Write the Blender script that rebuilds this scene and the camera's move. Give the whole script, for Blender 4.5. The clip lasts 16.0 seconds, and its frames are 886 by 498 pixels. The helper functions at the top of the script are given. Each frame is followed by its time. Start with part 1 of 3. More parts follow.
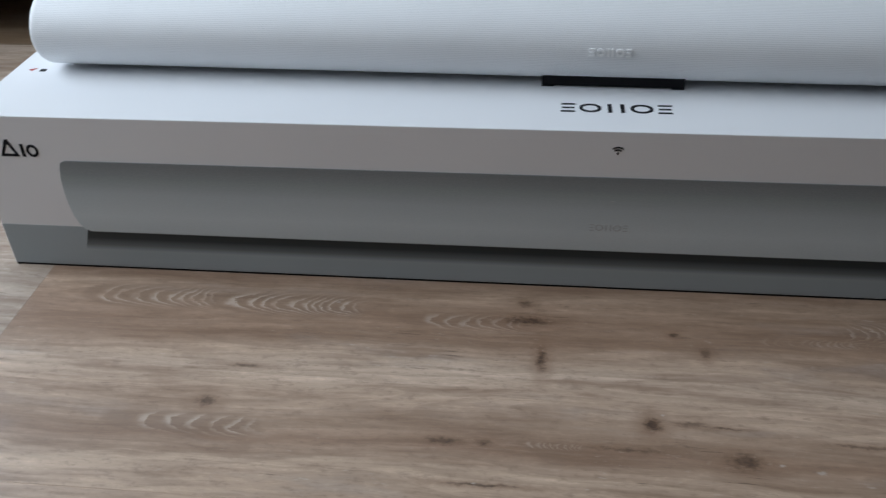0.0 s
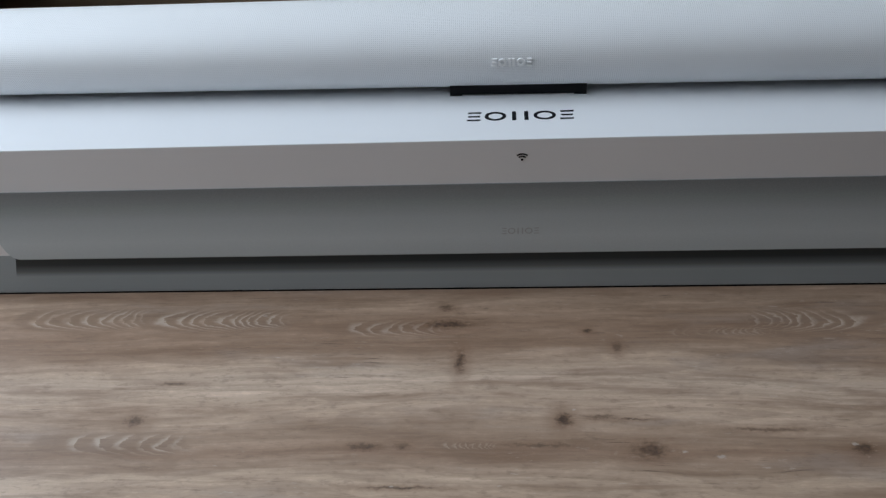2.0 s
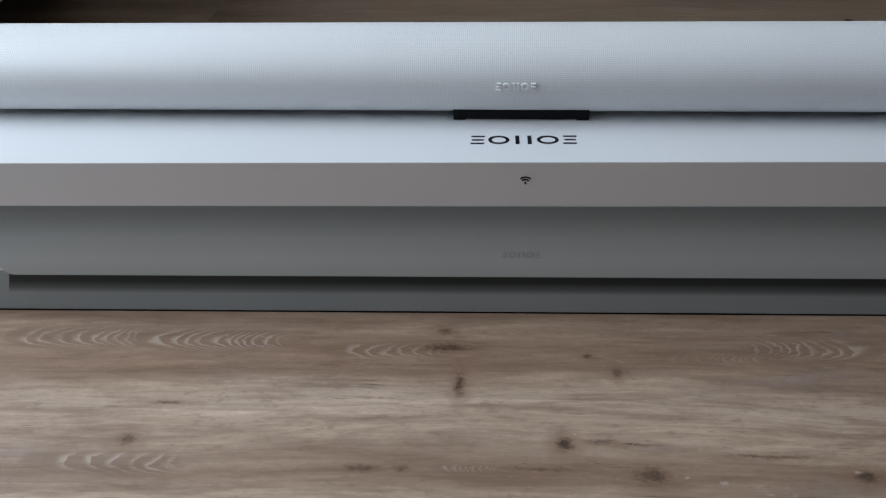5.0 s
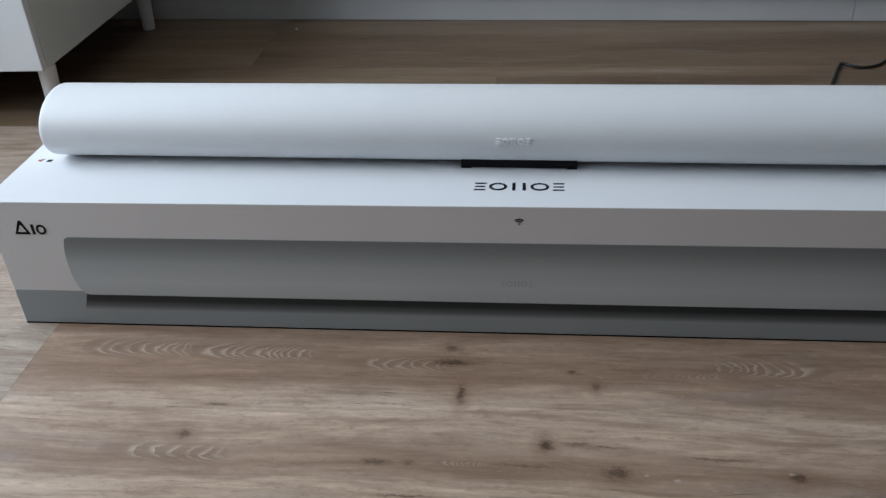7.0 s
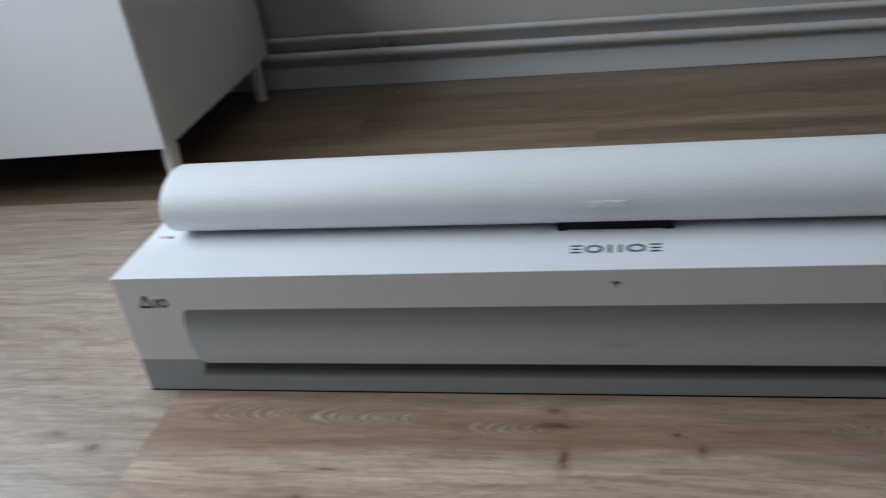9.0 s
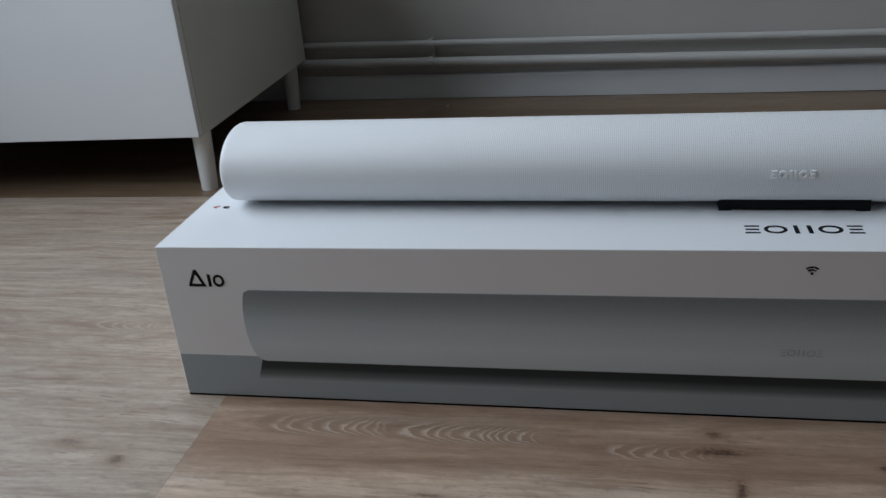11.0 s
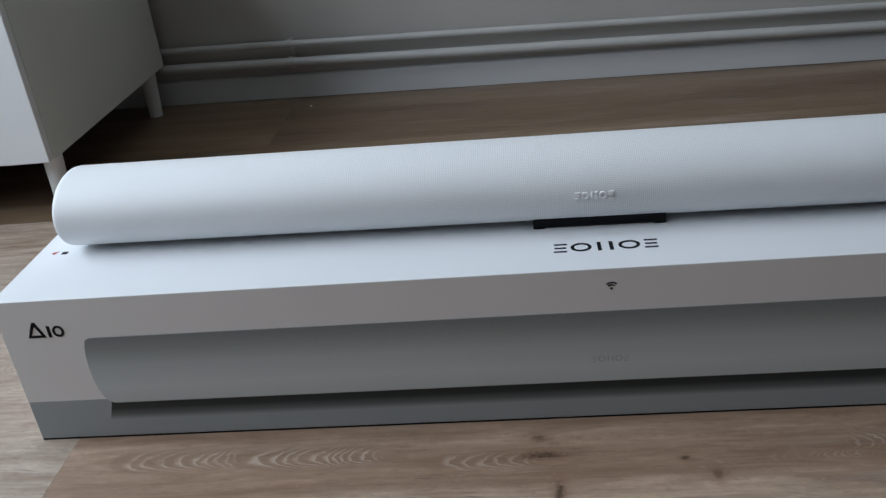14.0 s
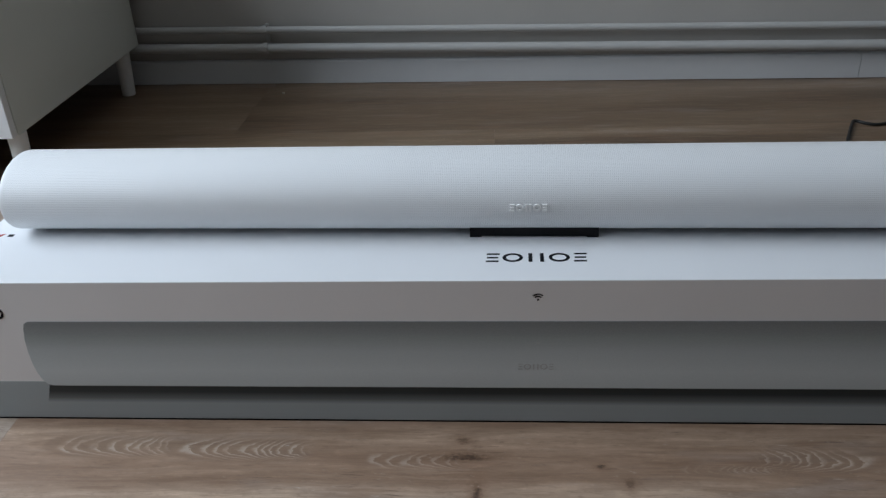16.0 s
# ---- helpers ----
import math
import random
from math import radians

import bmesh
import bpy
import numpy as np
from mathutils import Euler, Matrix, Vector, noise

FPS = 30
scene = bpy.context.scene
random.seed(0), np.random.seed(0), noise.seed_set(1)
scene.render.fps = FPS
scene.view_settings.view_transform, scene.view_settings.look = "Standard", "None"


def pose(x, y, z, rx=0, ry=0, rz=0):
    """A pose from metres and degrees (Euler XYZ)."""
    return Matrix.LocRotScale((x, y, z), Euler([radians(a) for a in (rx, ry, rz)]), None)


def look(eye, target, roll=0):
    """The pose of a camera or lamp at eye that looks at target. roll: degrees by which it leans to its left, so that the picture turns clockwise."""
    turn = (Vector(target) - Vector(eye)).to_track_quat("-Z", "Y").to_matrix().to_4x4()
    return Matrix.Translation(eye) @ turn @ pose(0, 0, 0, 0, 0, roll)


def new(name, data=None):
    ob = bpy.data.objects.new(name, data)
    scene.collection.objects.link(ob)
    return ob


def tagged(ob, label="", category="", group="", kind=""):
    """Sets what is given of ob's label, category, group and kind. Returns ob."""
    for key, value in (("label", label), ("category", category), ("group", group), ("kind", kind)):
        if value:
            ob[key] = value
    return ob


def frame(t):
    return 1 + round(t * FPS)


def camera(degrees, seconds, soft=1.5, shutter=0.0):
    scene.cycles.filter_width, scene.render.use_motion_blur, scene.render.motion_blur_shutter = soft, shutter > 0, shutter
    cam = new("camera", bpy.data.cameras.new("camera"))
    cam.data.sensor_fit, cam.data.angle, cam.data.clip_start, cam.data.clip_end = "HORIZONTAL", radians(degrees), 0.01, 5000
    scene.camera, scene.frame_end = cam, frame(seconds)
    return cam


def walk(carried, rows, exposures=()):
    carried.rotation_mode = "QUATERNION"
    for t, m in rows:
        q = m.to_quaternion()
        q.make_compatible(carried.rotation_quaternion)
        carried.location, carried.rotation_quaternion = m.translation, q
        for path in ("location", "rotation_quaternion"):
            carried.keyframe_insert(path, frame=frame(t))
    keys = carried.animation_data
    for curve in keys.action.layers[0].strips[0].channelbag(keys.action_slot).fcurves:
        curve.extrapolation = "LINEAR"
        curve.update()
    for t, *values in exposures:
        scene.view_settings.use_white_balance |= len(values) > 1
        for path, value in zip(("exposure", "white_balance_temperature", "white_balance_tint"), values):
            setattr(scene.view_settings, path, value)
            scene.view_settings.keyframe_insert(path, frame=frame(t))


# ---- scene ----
cam = camera(54.5, 16.0, 1.3, 0.5)
PATH = [
    (0, (-0.078, -0.679, 0.532), (-0.269, 0.934, -0.635), -1.7),
    (0.5, (-0.032, -0.681, 0.546), (-0.213, 0.922, -0.636), -3.2),
    (1, (-0.013, -0.677, 0.551), (-0.184, 0.921, -0.639), -3.8),
    (1.5, (-0.013, -0.679, 0.551), (-0.178, 0.921, -0.637), -3.9),
    (2, (-0.02, -0.686, 0.559), (-0.156, 0.918, -0.627), -3.7),
    (2.5, (-0.017, -0.683, 0.565), (-0.161, 0.924, -0.617), -3.7),
    (3, (-0.028, -0.685, 0.555), (-0.152, 0.945, -0.596), -3.0),
    (3.5, (-0.034, -0.682, 0.55), (-0.151, 0.955, -0.593), -2.7),
    (3.7, (-0.038, -0.69, 0.542), (-0.154, 0.961, -0.581), -2.3),
    (5.8, (-0.036, -0.699, 0.549), (-0.128, 0.962, -0.561), -1.7),
    (6, (-0.033, -0.72, 0.57), (-0.131, 0.936, -0.548), -2.0),
    (6.5, (-0.026, -0.767, 0.614), (-0.207, 0.89, -0.491), -3.3),
    (7, (0.007, -0.803, 0.64), (-0.183, 0.867, -0.444), -2.7),
    (7.5, (0.031, -0.811, 0.646), (-0.157, 0.878, -0.41), -2.5),
    (8, (0.045, -0.804, 0.648), (-0.147, 0.909, -0.367), -2.8),
    (8.5, (0.047, -0.791, 0.649), (-0.148, 0.927, -0.356), -3.8),
    (9, (0.026, -0.803, 0.668), (-0.42, 0.886, -0.306), -8.8),
    (9.2, (0.006, -0.804, 0.666), (-0.524, 0.869, -0.292), -9.9),
    (11.3, (-0.172, -0.698, 0.479), (-0.529, 1.088, -0.35), -3.8),
    (11.5, (-0.171, -0.707, 0.468), (-0.504, 1.079, -0.367), -3.1),
    (12, (-0.16, -0.716, 0.461), (-0.43, 1.076, -0.385), -1.7),
    (12.3, (-0.129, -0.682, 0.537), (-0.368, 1.125, -0.286), -2.1),
    (12.5, (-0.12, -0.707, 0.571), (-0.341, 1.099, -0.258), -4.6),
    (13, (-0.092, -0.699, 0.569), (-0.294, 1.108, -0.264), -6.6),
    (13.5, (-0.088, -0.69, 0.558), (-0.271, 1.107, -0.301), -5.9),
    (14, (-0.081, -0.705, 0.574), (-0.265, 1.059, -0.35), -6.2),
    (14.5, (-0.067, -0.715, 0.592), (-0.25, 1.033, -0.363), -5.1),
    (15, (-0.053, -0.713, 0.593), (-0.231, 1.026, -0.379), -3.7),
    (15.5, (-0.036, -0.715, 0.601), (-0.21, 1.032, -0.358), -3.2),
    (16, (-0.026, -0.71, 0.598), (-0.183, 1.039, -0.36), -2.9),
]
walk(cam, [(t, look(eye, target, roll)) for t, eye, target, roll in PATH], exposures=[(0, -0.07), (1, 0.0), (6, 0.0), (8.5, -0.05), (9.0, -0.12), (9.2, -0.18), (11.3, -0.42), (11.5, -0.4), (12, -0.05), (12.5, -0.02), (14, -0.09), (16, -0.1)])

# ---- world and light ----
world = bpy.data.worlds.new("overcast_sky")
scene.world = world
world.use_nodes = True
wn = world.node_tree.nodes
sky = wn.new("ShaderNodeTexSky")
sky.sky_type, sky.sun_disc = "NISHITA", False
sky.sun_elevation, sky.sun_rotation = radians(38), radians(250)
wn["Background"].inputs["Strength"].default_value = 0.12
world.node_tree.links.new(sky.outputs[0], wn["Background"].inputs["Color"])

ROOM_W, ROOM_E, ROOM_S, ROOM_TOP = -1.74, 4.2, -4.6, 2.6
WIN_Y0, WIN_Y1, WIN_Z0, WIN_Z1 = -0.95, 0.78, 0.8, 2.35

sky_lamp = bpy.data.lights.new("window_daylight", "AREA")
sky_lamp.shape, sky_lamp.size, sky_lamp.size_y = "RECTANGLE", WIN_Y1 - WIN_Y0 - 0.06, WIN_Z1 - WIN_Z0 - 0.06
sky_lamp.energy, sky_lamp.color = 63.0, (0.755, 0.88, 1.01)
lamp_ob = new("window_daylight", sky_lamp)
lamp_ob.matrix_world = look((ROOM_W - 0.06, (WIN_Y0 + WIN_Y1) / 2, (WIN_Z0 + WIN_Z1) / 2), (0, (WIN_Y0 + WIN_Y1) / 2, (WIN_Z0 + WIN_Z1) / 2))


# ---- materials ----
class Graph:
    """A small builder of node materials."""

    def __init__(self, name, rough=0.5, metal=0.0, spec=0.5):
        self.mat = bpy.data.materials.new(name)
        self.mat.use_nodes = True
        self.nt = self.mat.node_tree
        self.out = self.nt.nodes["Principled BSDF"]
        self.out.inputs["Roughness"].default_value = rough
        self.out.inputs["Metallic"].default_value = metal
        self.out.inputs["Specular IOR Level"].default_value = spec

    def put(self, socket, value):
        if hasattr(value, "is_output"):
            self.nt.links.new(value, socket)
        elif value is not None:
            socket.default_value = value

    def math(self, op, a, b=None, c=None):
        n = self.nt.nodes.new("ShaderNodeMath")
        n.operation = op
        for i, v in enumerate((a, b, c)):
            self.put(n.inputs[i], v)
        return n.outputs[0]

    def vec(self, x, y, z):
        n = self.nt.nodes.new("ShaderNodeCombineXYZ")
        for i, v in enumerate((x, y, z)):
            self.put(n.inputs[i], v)
        return n.outputs[0]

    def split(self, v):
        n = self.nt.nodes.new("ShaderNodeSeparateXYZ")
        self.put(n.inputs[0], v)
        return n.outputs

    def place(self):
        return self.nt.nodes.new("ShaderNodeNewGeometry").outputs["Position"]

    def own(self):
        return self.nt.nodes.new("ShaderNodeTexCoord").outputs["Object"]

    def uv(self):
        return self.nt.nodes.new("ShaderNodeTexCoord").outputs["UV"]

    def chance(self):
        return self.nt.nodes.new("ShaderNodeObjectInfo").outputs["Random"]

    def noise(self, vector, scale, detail=4.0, rough=0.55, distort=0.0):
        n = self.nt.nodes.new("ShaderNodeTexNoise")
        self.put(n.inputs["Vector"], vector)
        n.inputs["Scale"].default_value, n.inputs["Detail"].default_value = scale, detail
        n.inputs["Roughness"].default_value, n.inputs["Distortion"].default_value = rough, distort
        return n.outputs["Fac"]

    def ramp(self, fac, *stops):
        n = self.nt.nodes.new("ShaderNodeValToRGB")
        self.put(n.inputs[0], fac)
        el = n.color_ramp.elements
        while len(el) < len(stops):
            el.new(0.5)
        for e, (p, c) in zip(el, stops):
            e.position = p
            e.color = (*c, 1) if len(c) == 3 else c
        return n.outputs["Color"]

    def step(self, v, lo, hi):
        n = self.nt.nodes.new("ShaderNodeMapRange")
        n.interpolation_type = "SMOOTHSTEP"
        self.put(n.inputs[0], v)
        n.inputs[1].default_value, n.inputs[2].default_value = lo, hi
        return n.outputs[0]

    def mix(self, fac, a, b, blend="MIX"):
        n = self.nt.nodes.new("ShaderNodeMix")
        n.data_type, n.blend_type = "RGBA", blend
        self.put(n.inputs[0], fac)
        for i, v in ((6, a), (7, b)):
            self.put(n.inputs[i], (*v, 1) if isinstance(v, tuple) and len(v) == 3 else v)
        return n.outputs[2]

    def scaled(self, vector, x, y, z):
        n = self.nt.nodes.new("ShaderNodeMapping")
        self.put(n.inputs[0], vector)
        n.inputs["Scale"].default_value = (x, y, z)
        return n.outputs[0]

    def bump(self, height, strength, distance):
        n = self.nt.nodes.new("ShaderNodeBump")
        n.inputs["Strength"].default_value, n.inputs["Distance"].default_value = strength, distance
        self.put(n.inputs["Height"], height)
        self.nt.links.new(n.outputs[0], self.out.inputs["Normal"])

    def colour(self, value):
        self.put(self.out.inputs["Base Color"], (*value, 1) if isinstance(value, tuple) else value)

    def roughness(self, value):
        self.put(self.out.inputs["Roughness"], value)


def painted(name, base, rough, spread=0.04, grain=400.0, bump=0.15, spec=0.5):
    """Paint or print with faint blotches and a fine surface grain."""
    g = Graph(name, rough, spec=spec)
    p = g.place()
    blot = g.noise(p, 3.5, 5)
    dark = tuple(c * (1 - spread * 2) for c in base)
    light = tuple(min(1, c * (1 + spread)) for c in base)
    g.colour(g.ramp(blot, (0.3, dark), (0.7, light)))
    fine = g.noise(p, grain, 3)
    g.roughness(g.math("MULTIPLY_ADD", fine, 0.12, rough - 0.06))
    g.bump(fine, bump, 0.0006)
    return g.mat


M_WALL = painted("wall_paint", (0.415, 0.392, 0.362), 0.75, 0.03, 220, 0.35)
# tones of the unseen south and east walls, dark to hold back bounce light
M_ROOM = painted("low_bounce_grey", (0.21, 0.20, 0.195), 0.8, 0.03, 220, 0.3)
M_EAST = painted("low_bounce_taupe", (0.1, 0.095, 0.09), 0.8, 0.03, 220, 0.3)
M_CEIL = painted("ceiling_paint", (0.62, 0.61, 0.6), 0.8, 0.02, 200, 0.2)
M_TRIM = painted("trim_paint", (0.55, 0.555, 0.56), 0.42, 0.03, 160, 0.15)
M_PIPE = painted("pipe_paint", (0.45, 0.445, 0.43), 0.4, 0.04, 120, 0.25)
# one white cabinet: doors toned as lit, sides greener and darker as shaded
M_DOOR = painted("cabinet_white_lit", (0.84, 0.845, 0.85), 0.38, 0.012, 500, 0.06)
M_SIDE = painted("cabinet_white_shaded", (0.71, 0.73, 0.68), 0.45, 0.015, 500, 0.06)
M_LEG = painted("leg_white", (0.76, 0.76, 0.74), 0.4, 0.03, 300, 0.1)
M_CARTON = painted("carton_white", (0.8, 0.81, 0.83), 0.34, 0.012, 700, 0.05)
M_BAND = painted("print_grey_band", (0.35, 0.39, 0.405), 0.36, 0.02, 700, 0.05)
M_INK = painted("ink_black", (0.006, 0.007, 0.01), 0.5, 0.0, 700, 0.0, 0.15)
M_RED = painted("ink_red", (0.42, 0.06, 0.05), 0.4, 0.0, 700, 0.0)
M_FAINT = painted("ink_faint_grey", (0.41, 0.42, 0.43), 0.4, 0.0, 700, 0.0)
M_CAP = painted("speaker_cap_white", (0.82, 0.83, 0.84), 0.5, 0.01, 900, 0.05)
M_MARK = painted("raised_mark_white", (0.93, 0.93, 0.93), 0.3, 0.0, 900, 0.0)
M_BLACK = painted("black_rubber", (0.006, 0.006, 0.008), 0.6, 0.1, 600, 0.1, 0.2)
# unseen cabinet bottom and back, set dark to deepen the shade beneath
M_BOARD = painted("unseen_dark_board", (0.21, 0.16, 0.115), 0.8, 0.06, 300, 0.2)
M_CABLE = painted("cable_black", (0.012, 0.012, 0.012), 0.45, 0.1, 300, 0.1)
M_STEEL = Graph("brushed_steel", 0.35, 1.0).mat
M_STEEL.node_tree.nodes["Principled BSDF"].inputs["Base Color"].default_value = (0.5, 0.5, 0.5, 1)
M_CRUMB = painted("crumb", (0.6, 0.58, 0.52), 0.8)


def carton_front():
    """White carton face that is printed slightly grey towards its middle."""
    g = Graph("carton_front_print", 0.36)
    p = g.place()
    x, y, z = g.split(p)
    fibre = g.noise(p, 4.0, 4)
    g.colour(g.ramp(fibre, (0.3, (0.79, 0.772, 0.775)), (0.7, (0.825, 0.807, 0.81))))
    g.bump(g.noise(p, 700, 2), 0.05, 0.0004)
    return g.mat


def pictured_speaker():
    """The printed picture of a loudspeaker: a dark upper rim, a lighter belly, a faint weave."""
    g = Graph("print_speaker_picture", 0.36)
    p = g.place()
    x, y, z = g.split(p)
    v = g.math("MULTIPLY_ADD", g.noise(g.scaled(p, 3, 1, 60), 1.0, 3), 0.006, z)
    up = g.math("DIVIDE", g.math("SUBTRACT", v, 0.045), 0.083)
    tone = g.ramp(up, (0.0, (0.30, 0.325, 0.335)), (0.07, (0.555, 0.605, 0.62)), (0.3, (0.605, 0.655, 0.67)), (0.6, (0.485, 0.54, 0.555)), (0.86, (0.28, 0.308, 0.315)), (1.0, (0.21, 0.232, 0.238)))
    fine = g.noise(p, 900, 2)
    g.colour(g.mix(0.12, tone, g.ramp(fine, (0.3, (0.1, 0.1, 0.1)), (0.7, (0.5, 0.5, 0.5)))))
    return g.mat


def pictured_shade():
    """The printed dark strip under the pictured loudspeaker, which fades into the grey band."""
    g = Graph("print_dark_strip", 0.36)
    x, y, z = g.split(g.place())
    down = g.math("DIVIDE", g.math("SUBTRACT", 0.049, z), 0.0265)
    g.colour(g.ramp(down, (0.0, (0.009, 0.016, 0.019)), (0.4, (0.018, 0.028, 0.032)), (0.72, (0.13, 0.15, 0.155)), (0.97, (0.35, 0.39, 0.405))))
    return g.mat


def grille():
    """White perforated sheet: rows of tiny round holes about 1.9 mm apart."""
    g = Graph("perforated_grille_white", 0.5)
    u, v, w = g.split(g.uv())
    pitch = 2 * math.pi / 0.0019
    a = g.math("SINE", g.math("MULTIPLY", u, pitch))
    b = g.math("SINE", g.math("MULTIPLY", v, pitch))
    hole = g.step(g.math("MULTIPLY", g.math("ADD", a, 1.0), g.math("ADD", b, 1.0)), 1.4, 2.8)
    p = g.place()
    base = g.ramp(g.noise(p, 5, 3), (0.3, (0.82, 0.83, 0.84)), (0.7, (0.86, 0.87, 0.88)))
    g.colour(g.mix(g.math("MULTIPLY", hole, 0.36), base, (0.25, 0.25, 0.26)))
    g.bump(g.math("SUBTRACT", 1.0, hole), 0.25, 0.0003)
    return g.mat


# marks in the floor's printed oak: x, y, half length, half width, darkness
KNOTS = (
    (-0.060, -0.106, 0.0072, 0.0252, 0.8),
    (0.031, -0.178, 0.0108, 0.0120, 1.0),
    (0.099, -0.211, 0.0216, 0.0144, 0.75),
    (0.270, -0.209, 0.0144, 0.0096, 0.8),
    (-0.346, -0.179, 0.0144, 0.0096, 0.7),
    (-0.074, -0.054, 0.0360, 0.0096, 0.75),
    (-0.076, -0.029, 0.0108, 0.0084, 0.55),
    (0.061, -0.065, 0.0060, 0.0048, 0.9),
    (0.086, -0.088, 0.0072, 0.0108, 0.65),
    (-0.138, -0.208, 0.0228, 0.0072, 0.7),
    (-0.106, -0.208, 0.0096, 0.0060, 0.6),
    (-0.324, -0.134, 0.0264, 0.0036, 0.6),
    (-0.105, -0.250, 0.0432, 0.0024, 0.8),
    (0.063, -0.175, 0.0240, 0.0060, 0.5),
    (0.090, -0.178, 0.0192, 0.0019, 0.7),
    (0.200, -0.189, 0.0600, 0.0030, 0.45),
    (0.010, -0.206, 0.0480, 0.0036, 0.5),
    (-0.636, -0.110, 0.0156, 0.0096, 0.7),
    (-0.700, -0.088, 0.0264, 0.0084, 0.45),
)
# arched figure: from x, to x, axis y, half width, bend, ticks, strength
FIGURE = (
    (-0.525, -0.385, -0.043, 0.020, 0.045, 9, 1.0),
    (-0.392, -0.240, -0.046, 0.021, 0.052, 11, 1.0),
    (-0.200, -0.080, -0.060, 0.016, 0.045, 7, 0.6),
    (0.345, 0.225, -0.053, 0.022, 0.055, 9, 0.8),
    (-0.432, -0.300, -0.206, 0.015, 0.035, 6, 0.85),
    (-0.078, -0.026, -0.207, 0.005, 0.006, 9, 0.5),
    (0.125, 0.240, -0.068, 0.008, 0.012, 13, 0.4),
    (-0.830, -0.710, 0.140, 0.018, 0.050, 7, 0.5),
)
FLECKS = ((0.127, -0.212, 0.005), (0.156, -0.218, 0.007), (0.264, -0.204, 0.006), (-0.110, -0.249, 0.004), (-0.258, -0.040, 0.004), (-0.260, -0.157, 0.002), (0.040, -0.166, 0.003))


def oak_floor():
    """Grey-brown oak print: long soft streaks, fine grain, knots, cracks and arched figure with pale ticks. Rear rows
    are painted darker for shade, left planks paler for light.
    """
    g = Graph("oak_plank", 0.4, spec=0.75)
    p = g.place()
    x, y, z = g.split(p)
    r = g.chance()
    shift = g.math("MULTIPLY", r, 37.0)

    def streaks(fx, fy, yv, detail, rough, more=0.0):
        return g.noise(g.vec(g.math("MULTIPLY", x, fx), g.math("MULTIPLY", yv, fy), g.math("ADD", shift, more)), 1.0, detail, rough)

    def stain(tone, mask, amount, colour):
        return g.mix(g.math("MULTIPLY", mask, amount), tone, colour)

    wob = streaks(3.0, 9.0, y, 4, 0.5)
    yy = g.math("MULTIPLY_ADD", wob, 0.045, y)
    band = streaks(1.1, 15.0, yy, 3, 0.55)
    mid = streaks(6.0, 75.0, yy, 4, 0.6)
    grain = streaks(13.0, 270.0, yy, 4, 0.62)
    pores = streaks(60.0, 620.0, yy, 3, 0.6)
    blot = streaks(5.0, 26.0, y, 5, 0.6)
    # tones darkened so the rear floor carries the shade behind the carton
    shaded_rest = g.ramp(band, (0.27, (0.075, 0.045, 0.023)), (0.42, (0.13, 0.086, 0.049)), (0.57, (0.185, 0.13, 0.08)), (0.72, (0.25, 0.187, 0.127)))
    # the long tone streaks of the two planks in front of the carton
    ys = g.math("ADD", g.math("MULTIPLY_ADD", wob, 0.06, -0.03), g.math("MULTIPLY_ADD", band, 0.05, -0.025))
    along = g.math("DIVIDE", g.math("ADD", g.math("ADD", y, ys), 0.27), 0.27)
    streak = g.ramp(along, (0.0, (0.492, 0.364, 0.269)), (0.12, (0.535, 0.407, 0.307)), (0.2, (0.300, 0.197, 0.136)), (0.27, (0.385, 0.275, 0.199)), (0.4, (0.528, 0.401, 0.306)), (0.5, (0.598, 0.475, 0.377)), (0.58, (0.476, 0.355, 0.266)), (0.66, (0.316, 0.212, 0.147)), (0.78, (0.354, 0.239, 0.168)), (0.9, (0.443, 0.320, 0.233)), (1.0, (0.346, 0.239, 0.172)))
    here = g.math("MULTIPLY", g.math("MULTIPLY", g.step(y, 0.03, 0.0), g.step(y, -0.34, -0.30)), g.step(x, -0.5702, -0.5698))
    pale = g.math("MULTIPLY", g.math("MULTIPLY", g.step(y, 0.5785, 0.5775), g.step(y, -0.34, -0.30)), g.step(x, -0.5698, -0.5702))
    # rows south of the carton get that painted shade taken back out
    shaded_rest = stain(shaded_rest, g.step(y, -0.27, -0.36), 0.8, g.mix(1.0, shaded_rest, (1.9, 1.95, 2.1), "MULTIPLY"))
    # left planks: paler print, lifted further for the window light there
    shaded_rest = stain(shaded_rest, pale, 0.7, (0.51, 0.43, 0.36))
    tone = stain(shaded_rest, here, 0.95, streak)
    # soft streaks, then grain and pores
    light_tone = g.mix(1.0, tone, (1.45, 1.5, 1.55), "MULTIPLY")
    patch = streaks(7.0, 48.0, yy, 4, 0.6, 21.0)
    tone = stain(tone, g.step(patch, 0.52, 0.7), 0.5, (0.21, 0.124, 0.075))
    tone = stain(tone, g.step(patch, 0.45, 0.28), 0.4, light_tone)
    tone = stain(tone, g.step(mid, 0.5, 0.72), 0.6, (0.21, 0.124, 0.076))
    tone = stain(tone, g.step(mid, 0.5, 0.30), 0.5, light_tone)
    tone = stain(tone, g.step(blot, 0.55, 0.72), 0.35, (0.34, 0.30, 0.28))
    tone = stain(tone, g.step(grain, 0.5, 0.72), 0.3, (0.2, 0.132, 0.088))
    tone = stain(tone, g.step(grain, 0.5, 0.28), 0.18, (0.5, 0.42, 0.35))
    tone = stain(tone, g.step(pores, 0.58, 0.76), 0.22, (0.17, 0.115, 0.08))
    speck = streaks(75.0, 210.0, y, 4, 0.7, 13.0)
    tone = stain(tone, g.step(speck, 0.52, 0.7), 0.42, (0.2, 0.135, 0.095))
